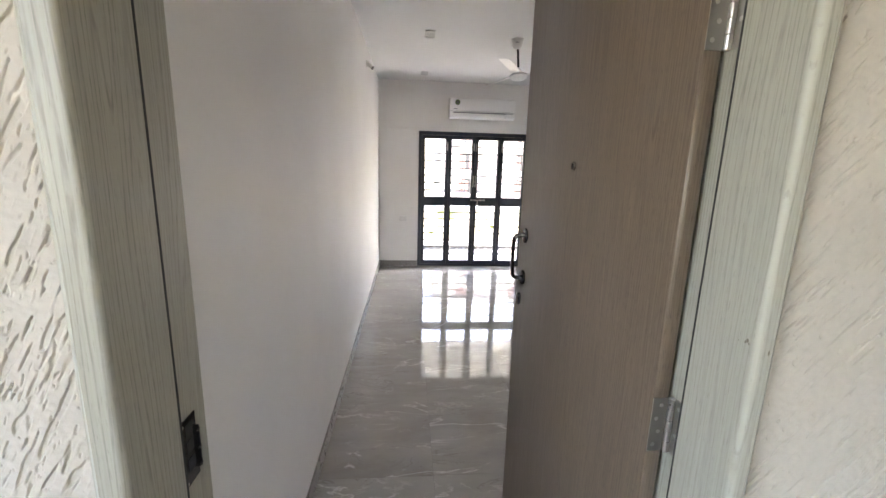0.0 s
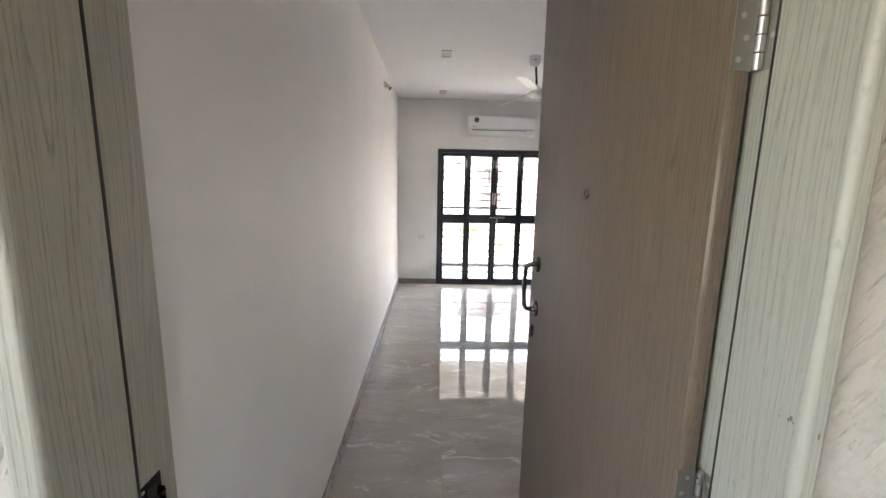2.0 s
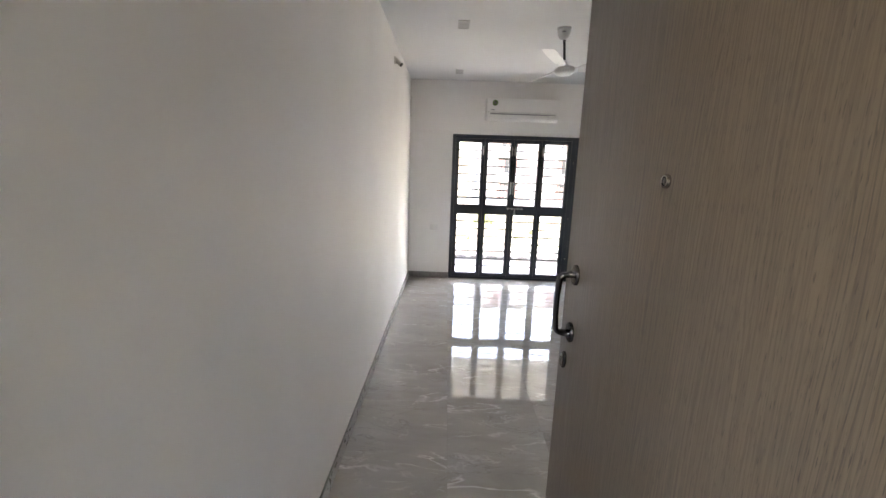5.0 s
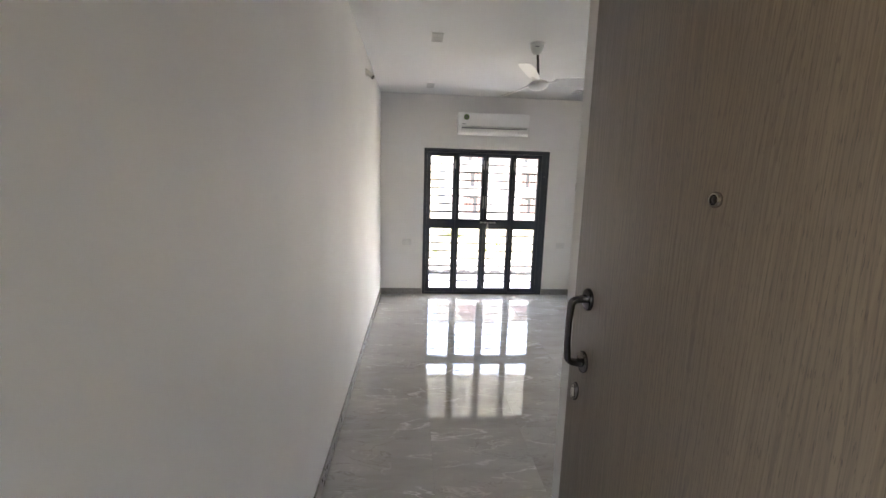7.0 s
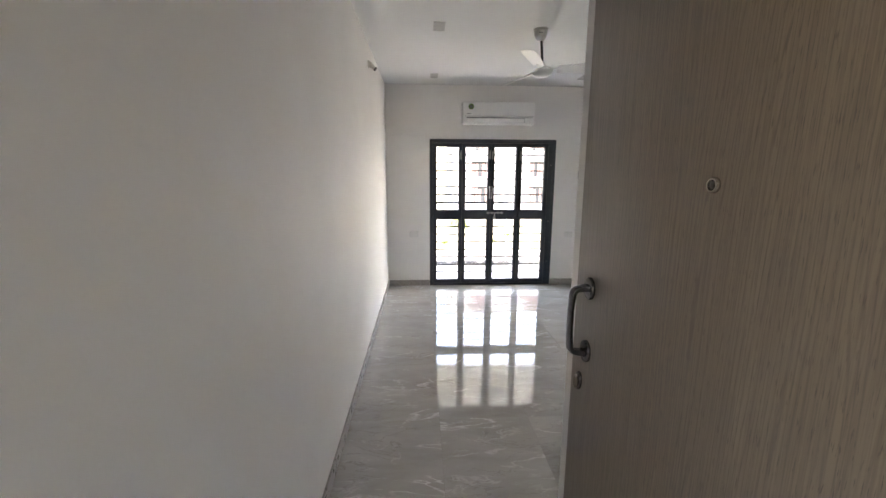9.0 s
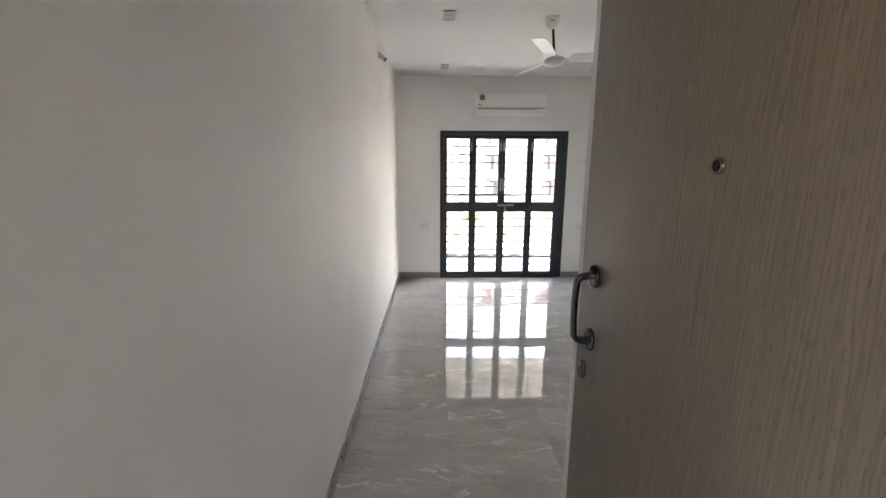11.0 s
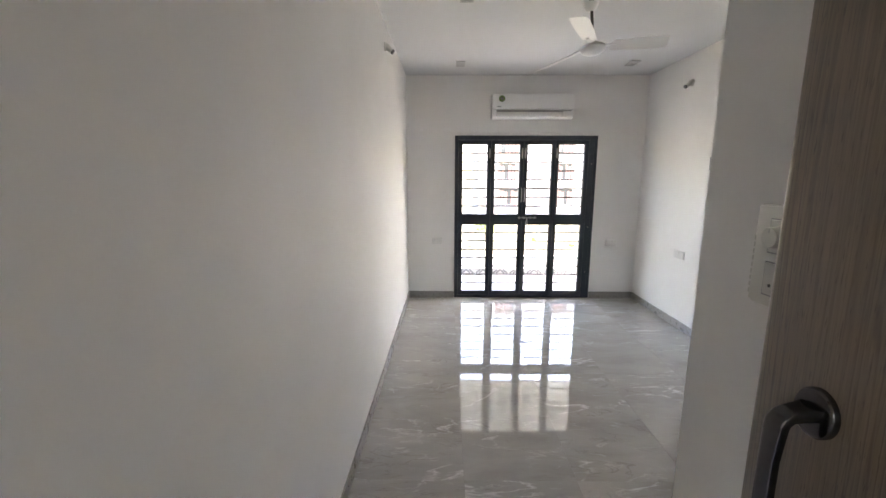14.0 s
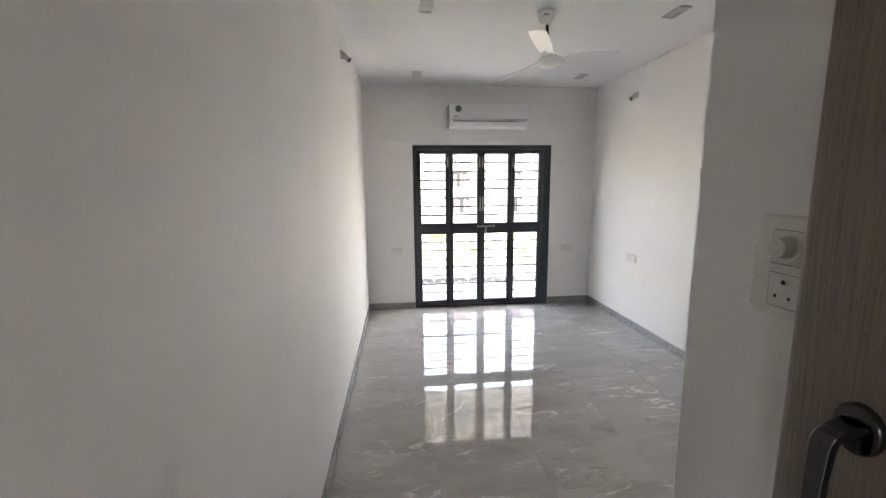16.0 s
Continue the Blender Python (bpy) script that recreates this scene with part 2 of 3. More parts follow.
def add_sweep(bm, points, width, depth, side, seg=10, power=0.7):
    """A rounded bar of that width (along side) and depth, swept along points."""
    rings = []
    side = Vector(side).normalized()
    for k, p in enumerate(points):
        a, b = Vector(points[max(k - 1, 0)]), Vector(points[min(k + 1, len(points) - 1)])
        way = (b - a).normalized()
        up = way.cross(side).normalized()
        w = width[k] if isinstance(width, (list, tuple)) else width
        d = depth[k] if isinstance(depth, (list, tuple)) else depth
        ring = []
        for j in range(seg):
            c, sn = math.cos(2 * math.pi * j / seg), math.sin(2 * math.pi * j / seg)
            c, sn = math.copysign(abs(c) ** power, c), math.copysign(abs(sn) ** power, sn)
            ring.append(bm.verts.new(Vector(p) + side * (c * w / 2) + up * (sn * d / 2)))
        rings.append(ring)
    for p, q in zip(rings, rings[1:]):
        for j in range(seg):
            bm.faces.new((p[j], p[(j + 1) % seg], q[(j + 1) % seg], q[j]))
    bm.faces.new(rings[0][::-1])
    bm.faces.new(rings[-1])
    bmesh.ops.recalc_face_normals(bm, faces=bm.faces)
    return bm


def mesh_of(name, bm, mat, smooth=False):
    me = bpy.data.meshes.new(name)
    bm.to_mesh(me)
    bm.free()
    me.materials.append(mat)
    if smooth:
        me.polygons.foreach_set("use_smooth", [True] * len(me.polygons))
        me.set_sharp_from_angle(angle=radians(38))
    return me


def part(name, bm, mat, parent, label="", smooth=False):
    """Links a bmesh as one mesh under a thing or a part."""
    ob = new(name, mesh_of(name, bm, mat, smooth))
    ob.parent = parent
    if parent.type == "EMPTY":
        ob.matrix_parent_inverse = parent.matrix_basis.inverted()
    return tagged(ob, label)


def thing(name, label, category, group="", kind="", at=(0, 0, 0)):
    ob = new(name)
    ob.empty_display_size = 0.1
    ob.matrix_basis = pose(*at)
    return tagged(ob, label, category, group, kind)


def structure(name, bm, mat, label, category, smooth=False):
    return tagged(new(name, mesh_of(name, bm, mat, smooth)), label, category, "", "structure")


# ---- the shell ----
RX, WY, CZ = 2.974, 5.85, 2.81          # right wall, far wall, ceiling
PX, PY = 1.024, 1.416                    # entrance passage wall and its corner
OX0, OX1, OZ = 0.604, 2.394, 2.1        # balcony opening
EY0, EY1 = 0.018, 0.236                # faces of the entrance wall
FX0, FX1, FZ = 0.008, 1.0245, 2.36       # opening of the entrance

bm = box_bm((-0.2, EY1, -0.1), (0, WY + 0.2, CZ))
structure("wall_left", bm, WALL, "plain white painted wall running the room's length", "wall")
bm = box_bm((RX, PY - 0.15, -0.1), (RX + 0.2, WY + 0.2, CZ))
structure("wall_right", bm, WALL, "plain white painted side wall of the room", "wall")
bm = add_prism(bmesh.new(), [(PX, EY1), (PX, PY - 0.006), (PX + 0.006, PY), (RX, PY), (RX, PY - 0.15), (PX + 0.15, PY - 0.15), (PX + 0.15, EY1)], -0.1, CZ)
structure("wall_passage", bm, WALL, "white painted passage wall with an outer corner", "wall")
bm = bmesh.new()
add_box(bm, (0, WY, -0.1), (OX0, WY + 0.2, 2.136))
add_box(bm, (OX1, WY, -0.1), (RX, WY + 0.2, 2.136))
add_box(bm, (OX0, WY, OZ), (OX1, WY + 0.2, 2.136))
structure("wall_far", bm, WALL, "white wall round the balcony door", "wall")
bm = box_bm((0, WY - 0.014, 2.136), (RX, WY + 0.2, CZ), 0.003)
structure("beam", bm, WALL, "white painted beam standing slightly proud above the door", "beam")
bm = bmesh.new()
add_box(bm, (-1.5, EY0, -0.1), (FX0, EY1, CZ))
add_box(bm, (FX1, EY0, -0.1), (RX + 0.2, EY1, CZ))
add_box(bm, (FX0, EY0, FZ), (FX1, EY1, CZ))
wall_entrance = structure("wall_entrance", bm, PLASTER, "cream plastered wall round the entrance", "wall")
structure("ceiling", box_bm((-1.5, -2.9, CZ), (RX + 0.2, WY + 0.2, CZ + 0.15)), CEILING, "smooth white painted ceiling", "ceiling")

# unseen lobby outside the entrance, openings in side and back added for sky light
bm = bmesh.new()
for p, q in (((-2.9, -0.1), (EY0, 0.9)), ((-2.9, 2.5), (EY0, CZ)), ((-2.9, 0.9), (-2.15, 2.5)), ((-0.72, 0.9), (EY0, 2.5))):
    add_box(bm, (-1.5, p[0], p[1]), (-1.3, q[0], q[1]))
structure("wall_lobby_left", bm, PLASTER, "cream plastered lobby wall, unseen, open to daylight from the left", "wall")
structure("wall_lobby_right", box_bm((2.3, -2.7, -0.1), (2.5, EY0, CZ)), PLASTER, "cream plastered lobby wall", "wall")
# back opening is added to brighten the left jamb and left wall
bm = bmesh.new()
for p, q in (((-1.3, -0.1), (2.5, 1.1)), ((-1.3, 2.1), (2.5, CZ)), ((-1.3, 1.1), (0.95, 2.1)), ((1.38, 1.1), (2.5, 2.1))):
    add_box(bm, (p[0], -2.9, p[1]), (q[0], -2.7, q[1]))
structure("wall_lobby_back", bm, PLASTER, "cream plastered lobby back wall, unseen, with an opening added as fill light", "wall")
structure("floor_lobby", box_bm((-1.5, -2.9, -0.2), (2.5, EY0, -0.012)), PALE_TILE, "pale tiled lobby floor", "floor")
floor = structure("floor", box_bm((-0.2, EY0, -0.2), (RX + 0.2, WY + 0.2, -0.0015)), GROUT, "polished grey marble tile floor with white veins", "floor")


def skirting(name, a, b):
    structure(name, box_bm(a, b, 0.002), SKIRT, "low grey stone skirting along the wall", "baseboard")


SK = 0.085
skirting("baseboard_left", (0, EY1 + 0.002, 0.0005), (0.011, WY - 0.001, SK))
skirting("baseboard_far_1", (0.012, WY - 0.011, 0.0005), (OX0 - 0.003, WY, SK))
skirting("baseboard_far_2", (OX1 + 0.003, WY - 0.011, 0.0005), (RX - 0.012, WY, SK))
skirting("baseboard_right", (RX - 0.011, PY + 0.012, 0.0005), (RX, WY - 0.001, SK))
skirting("baseboard_passage", (PX - 0.011, EY1 + 0.002, 0.0005), (PX, PY, SK))
skirting("baseboard_back", (PX + 0.01, PY, 0.0005), (RX - 0.012, PY + 0.011, SK))


# ---- entrance: scored plaster ----
def plaster(name, x0, x1, lean, cover, depth, long, wide, seed):
    """Hand-dragged plaster: slanting gouges of uneven size with raised lips, over a lumpy ground."""
    rng = np.random.default_rng(seed)
    z0, z1, step = 0.95, 2.12, 0.0013
    nx, nz = int((x1 - x0) / step) + 1, int((z1 - z0) / step) + 1
    gx, gz = np.meshgrid(np.linspace(x0, x1, nx), np.linspace(z0, z1, nz), indexing="ij")
    kx, kz = np.meshgrid(np.fft.fftfreq(nx, step) * 2 * math.pi, np.fft.fftfreq(nz, step) * 2 * math.pi, indexing="ij")

    def field(lu, lv, turn):
        """Smoothed noise, lu long and lv wide, turned by that many degrees."""
        a = radians(turn)
        u, v = kx * math.cos(a) + kz * math.sin(a), -kx * math.sin(a) + kz * math.cos(a)
        f = np.fft.ifft2(np.fft.fft2(rng.normal(size=(nx, nz))) * np.exp(-0.5 * ((u * lu) ** 2 + (v * lv) ** 2))).real
        return f / f.std()

    def cut(f, at):
        t = np.clip((f - at) / 0.9, 0, 1)
        return t * t * (3 - 2 * t)

    drag = cut(field(long, wide, lean) + 0.45 * field(0.05, 0.03, lean), cover)
    fine = cut(field(long * 0.45, wide * 0.6, lean + 8), cover + 0.35)
    pits = cut(field(0.0035, 0.002, lean + 60), 2.05)
    lips = cut(field(long * 0.7, wide * 0.8, lean), 1.2)
    h = 0.0012 * field(0.03, 0.018, lean) + 0.00022 * field(0.004, 0.003, 0) + rng.normal(0, 0.00006, gx.shape)
    h += -depth * drag - 0.7 * depth * fine - 0.6 * depth * pits + 0.25 * depth * lips * (1 - drag)
    ys = EY0 - 0.007 - h
    ys[0, :] = ys[-1, :] = ys[:, 0] = ys[:, -1] = EY0 + 0.001
    edge = 0.0035 * np.sin(gz * 55) * np.sin(gz * 21 + 1) + 0.0016 * field(0.002, 0.004, 0)
    near = np.minimum(gx - x0, x1 - gx) < 0.006
    verts = np.stack([gx + np.where(near, edge, 0), ys, gz], -1).reshape(-1, 3)
    idx = np.arange(nx * nz).reshape(nx, nz)
    quads = np.stack([idx[:-1, :-1], idx[1:, :-1], idx[1:, 1:], idx[:-1, 1:]], -1).reshape(-1, 4)
    me = bpy.data.meshes.new(name)
    me.from_pydata(verts.tolist(), [], quads.tolist())
    me.polygons.foreach_set("use_smooth", [True] * len(me.polygons))
    me.materials.append(PLASTER)
    ob = new(name, me)
    ob.parent = wall_entrance
    return ob


plaster("plaster", -0.27, FX0 + 0.004, 62, 0.95, 0.0026, 0.013, 0.0022, 3)
plaster("plaster", FX1 - 0.004, 1.33, 47, 1.4, 0.0034, 0.02, 0.0015, 5)

# ---- entrance: frame ----
door_frame = tagged(thing("door_frame", "grey oak laminate door frame with rounded front edges", "door frame"), kind="structure")


def jamb_outline(mirror):
    """Plan of a jamb: room side, rebate, stop, rounded corner, front face."""
    r, back = 0.011, 0.023 if mirror else 0.008
    arc = [(0.059 - r + r * math.cos(radians(a)), r - 0.010 - r * math.sin(radians(a))) for a in range(0, 91, 10)]
    pts = [(back, 0.235), (0.045, 0.235), (0.045, 0.124), (0.059, 0.124)] + arc + [(back + 0.01, -0.010), (back + 0.005, -0.006), (back, -0.003)]
    return [(1.047 - x, y) for x, y in pts][::-1] if mirror else pts


part("jamb", add_prism(bmesh.new(), jamb_outline(False), -0.01, 2.29), FRAME_WOOD, door_frame, smooth=True)
part("jamb", add_prism(bmesh.new(), jamb_outline(True), -0.01, 2.29), FRAME_WOOD, door_frame, smooth=True)
part("head", box_bm((0.008, -0.008, 2.291), (1.024, 0.235, 2.36), 0.004), FRAME_WOOD, door_frame)
part("rubber_seal", box_bm((0.0455, 0.1245, 0.0), (0.0588, 0.1325, 2.28), 0.002), BLACK, door_frame, "thin black rubber seal")
part("rubber_seal", box_bm((0.9882, 0.1245, 0.0), (1.0015, 0.1305, 2.28), 0.002), BLACK, door_frame, "thin black rubber seal")


def strike():
    bm = bmesh.new()
    add_box(bm, (0.0445, 0.141, 0.985), (0.0475, 0.195, 1.12), 0.001)
    for z in (1.0, 1.037, 1.074):
        add_box(bm, (0.0475, 0.183, z + 0.005), (0.0545, 0.195, z + 0.01), 0.001)
    add_box(bm, (0.0475, 0.192, 1.0), (0.0535, 0.195, 1.09), 0.001)
    plate = part("strike_plate", bm, GUNMETAL, door_frame, "dark metal lock strike plate")
    for z in (1.012, 1.049, 1.084):
        part("latch_hole", box_bm((0.0476, 0.158, z), (0.0482, 0.181, z + 0.026), 0.0), BLACK, plate)
    for z in (0.993, 1.112):
        part("screw", lathe_bm([(0.0035, 0), (0.0035, 0.001), (0.002, 0.0016)], pose(0.0475, 0.149, z, 0, 90, 0), 10), STEEL, plate)


strike()
HINGES = ((1.80, 1.925), (1.02, 1.142), (0.25, 0.372))
for z0, z1 in HINGES:
    leaf_plate = part("hinge_plate", box_bm((0.9998, 0.132, z0), (1.002, 0.156, z1), 0.0006), PLATE_STEEL, door_frame, "steel hinge plate")
    for k in range(4):
        part("screw", lathe_bm([(0.0044, 0), (0.0044, 0.0005), (0.0036, 0.0008), (0.0016, 0.0008), (0.0012, 0.0002)], pose(0.9998, 0.139 + 0.008 * (k % 2), z0 + 0.016 + k * 0.03, 0, -90, 0), 10), STEEL, leaf_plate)
for y0, z, w in ((0.010, 1.337, 0.0034), (0.0135, 1.3335, 0.0022), (0.0065, 1.333, 0.0018), (0.026, 1.331, 0.0011)):
    part("chip", lathe_bm([(w, 0), (w * 0.6, 0.0006)], pose(0.9881, y0, z, 0, -90, 0) @ Matrix.Diagonal((1.25, 0.8, 1, 1)), 7), BARE_BOARD, door_frame, "small chipped spot in the laminate")
part("chip", lathe_bm([(0.0035, 0), (0.002, 0.0006)], pose(1.008, -0.0099, 1.325, 90, 0, 0) @ Matrix.Diagonal((0.55, 1.5, 1, 1)), 7), BARE_BOARD, door_frame, "small chipped spot in the laminate")

# ---- entrance: the open door leaf (x along the leaf from its hinge, y out of its outer face) ----
LW, LT, LZ = 0.925, 0.038, 2.268
door = thing("entrance_door", "brown wood-laminate entrance door standing wide open", "door")
bm = box_bm((0, -LT, 0.008), (LW, 0, LZ), 0.009)
leaf = part("leaf", bm, LEAF_WOOD, door, smooth=True)
for z0, z1 in HINGES:
    hinge = part("hinge", box_bm((-0.0012, -0.034, z0), (0.001, -0.001, z1), 0.0006), PLATE_STEEL, door, "brushed steel butt hinge")
    for k in range(5):
        h0 = z0 + k * (z1 - z0) / 5
        part("knuckle", lathe_bm([(0.0058, h0 + 0.0006), (0.0066, h0 + 0.0016), (0.0066, h0 + (z1 - z0) / 5 - 0.0016), (0.0058, h0 + (z1 - z0) / 5 - 0.0006)],
                                 pose(-0.0035, -0.0405, 0), 16), STEEL, hinge, smooth=True)
    for k in range(4):
        part("screw", lathe_bm([(0.0044, 0), (0.0044, 0.0005), (0.0036, 0.0008), (0.0016, 0.0008), (0.0012, 0.0002)], pose(-0.0012, -0.012 - 0.008 * (k % 2), z0 + 0.016 + k * 0.03, 0, -90, 0), 10), STEEL, hinge)


def pull_handle(u, zb, zt):
    """A flat-faced bow: two flared feet, tight bends and a slightly waisted grip."""
    out, r, pts, width, depth = 0.047, 0.016, [], [], []
    def foot(z, s):
        row = [((u, 0.006, z + s * 0.003), 0.031, 0.017), ((u, 0.018, z + s * 0.002), 0.025, 0.0155), ((u, out - r, z), 0.0225, 0.0145)]
        for k in range(1, 5):
            a = radians(22.5 * k)
            row.append(((u, out - r + r * math.sin(a), z - s * r * (1 - math.cos(a))), 0.0225, 0.0135))
        return row
    low, high = foot(zb, -1), foot(zt, 1)
    mid = (zb + zt) / 2
    rows = low + [((u, out + 0.0025, mid - 0.03), 0.0195, 0.0125), ((u, out + 0.0025, mid + 0.03), 0.0195, 0.0125)] + high[::-1]
    bm = bmesh.new()
    add_sweep(bm, [p for p, w, d in rows], [w for p, w, d in rows], [d for p, w, d in rows], (1, 0, 0), 20, 0.38)
    handle = part("handle", bm, GUNMETAL, door, "dark chrome pull handle", True)
    for z in (zb, zt):
        m = Matrix.Translation((u, 0, z)) @ pose(0, 0, 0, -90) @ Matrix.Diagonal((0.92, 1.1, 1, 1))
        part("rosette", lathe_bm([(0.0265, 0), (0.0265, 0.0055), (0.0245, 0.0085), (0.02, 0.0098), (0.012, 0.0102)], m, 32), GUNMETAL, handle, smooth=True)


pull_handle(0.836, 1.164, 1.333)
tilt = Matrix.Translation((0.868, 0, 1.064)) @ pose(0, 0, 0, 0, -14, 0) @ pose(0, 0, 0, -90)
lock = part("escutcheon", lathe_bm([(0.018, 0), (0.018, 0.003), (0.0165, 0.006), (0.011, 0.0075)], tilt @ Matrix.Diagonal((1.0, 1.55, 1, 1)), 32), GUNMETAL, door, "oval dark metal lock cover", True)
part("swing_cover", lathe_bm([(0.0125, 0.0072), (0.0125, 0.0092), (0.0105, 0.0104), (0.004, 0.0108)], tilt @ Matrix.Translation((0, 0.003, 0)) @ Matrix.Diagonal((1.0, 1.6, 1, 1)), 28), DULL_STEEL, lock, smooth=True)
part("pivot", lathe_bm([(0.0042, 0.0085), (0.0042, 0.0122), (0.003, 0.013)], tilt @ Matrix.Translation((0, -0.017, 0)), 14), STEEL, lock, smooth=True)
m = Matrix.Translation((0.461, 0, 1.603)) @ pose(0, 0, 0, -90)
peep = part("peephole", lathe_bm([(0.0125, 0), (0.0125, 0.003), (0.0105, 0.006), (0.0085, 0.006), (0.0075, 0.003)], m, 24), DULL_STEEL, door, "dull steel peephole ring", True)
part("glass", lathe_bm([(0.0084, 0.0031), (0.0065, 0.0048), (0.002, 0.0056)], m, 18), LENS_BLACK, peep, smooth=True)
door.matrix_basis = pose(0.9545, 0.165, 0, 0, 0, math.degrees(math.atan2(0.92, -0.0415)))


# ---- switch plate by the entrance ----
def switch_plate():
    y1, y0, z0, z1 = 1.259, 1.046, 1.387, 1.55
    pl = thing("switch_plate", "white switch plate with fan regulator and three-pin socket", "switch", at=(PX, (y0 + y1) / 2, z0))
    bm = add_prism(bmesh.new(), [(0, y0), (0, y1), (-0.006, y1 - 0.001), (-0.011, y1 - 0.008), (-0.011, y0 + 0.008), (-0.006, y0 + 0.001)], z0, z1)
    for v in bm.verts:
        v.co.x += PX
    bmesh.ops.bevel(bm, geom=[e for e in bm.edges if abs(e.verts[0].co.z - e.verts[1].co.z) < 1e-5], offset=0.004, segments=2, affect="EDGES")
    part("cover", bm, PLASTIC, pl, smooth=True)
    x = PX - 0.011
    yc = 1.198
    for za, zb in ((1.475, 1.526), (1.407, 1.458)):
        for a, b in ((yc - 0.025, yc + 0.025), (yc - 0.107, yc - 0.036)):
            part("module", box_bm((x - 0.0018, a, za), (x + 0.001, b, zb), 0.0008), PLASTIC, pl)
            rim = bmesh.new()
            for p, q in (((a - 0.002, za - 0.002), (b + 0.002, za)), ((a - 0.002, zb), (b + 0.002, zb + 0.002)), ((a - 0.002, za), (a, zb)), ((b, za), (b + 0.002, zb))):
                add_box(rim, (x - 0.0004, p[0], p[1]), (x + 0.0005, q[0], q[1]))
            part("module_gap", rim, GREY_PLASTIC, pl)
    # a scale of short raised ticks along the cover's edge
    for k in range(9):
        z = z0 + 0.012 + k * 0.0112
        part("edge_clip", box_bm((PX - 0.0085, y1 - 0.0035, z), (PX - 0.0045, y1 - 0.0005, z + 0.0085), 0.0006), PLASTIC, pl)
    m = Matrix.Translation((x - 0.0018, yc - 0.002, 1.501)) @ pose(0, 0, 0, 0, -90, 0)
    knob = part("regulator_knob", lathe_bm([(0.0195, 0), (0.0195, 0.003), (0.017, 0.004), (0.016, 0.02), (0.0148, 0.0222), (0.008, 0.0226)], m, 32), PLASTIC, pl, "round fan regulator knob", True)
    part("pointer", box_bm((x - 0.025, yc - 0.003, 1.508), (x - 0.0238, yc - 0.001, 1.514), 0.0003), LAMP_GREY, knob)
    for y, z, r in ((yc, 1.446, 0.0039), (yc + 0.0115, 1.4225, 0.0029), (yc - 0.0115, 1.4225, 0.0029)):
        m = Matrix.Translation((x - 0.0016, y, z)) @ pose(0, 0, 0, 0, -90, 0)
        part("socket_hole", lathe_bm([(r, 0), (r, 0.0005)], m, 14), BLACK, pl)


switch_plate()
# thin dark grey piece on the passage corner, its kind unknown
bm = box_bm((PX - 0.0006, PY - 0.0068, 1.604), (PX + 0.001, PY - 0.0045, 1.63), 0.0003)
tagged(new("corner_dark_piece", mesh_of("corner_dark_piece", bm, GREY_PLASTIC)), "small dark piece on the wall's corner", "catch")


def socket_outlet(name, m, wide):
    """A flush plate with two modules; local x across, y out of the wall, z up."""
    so = thing(name, "small white socket outlet plate on the wall", "socket", "wall sockets")
    part("cover", box_bm((-wide / 2, 0, -0.042), (wide / 2, 0.009, 0.042), 0.003), SOCKET_WHITE, so, smooth=True)
    w = wide - 0.03
    for a, b in ((-w / 2, -0.001), (0.001, w / 2)):
        mod = part("module", box_bm((a, 0.008, -0.026), (b, 0.0105, 0.026), 0.001), SOCKET_WHITE, so)
        for dx, dz, r in ((0, 0.011, 0.0035), (-0.01, -0.01, 0.0025), (0.01, -0.01, 0.0025)):
            k = Matrix.Translation(((a + b) / 2 + dx, 0.0102, dz)) @ pose(0, 0, 0, -90)
            part("socket_hole", lathe_bm([(r, 0), (r, 0.0005)], k, 10), LAMP_GREY, mod)
    so.matrix_basis = m
    return so


so = socket_outlet("socket_outlet", pose(0.375, WY, 0.765, 0, 0, 180), 0.125)
copy_thing(so, pose(2.64, WY, 0.75, 0, 0, 180))
socket_outlet("socket_outlet", pose(RX, 4.845, 0.78, 0, 0, 90), 0.19)


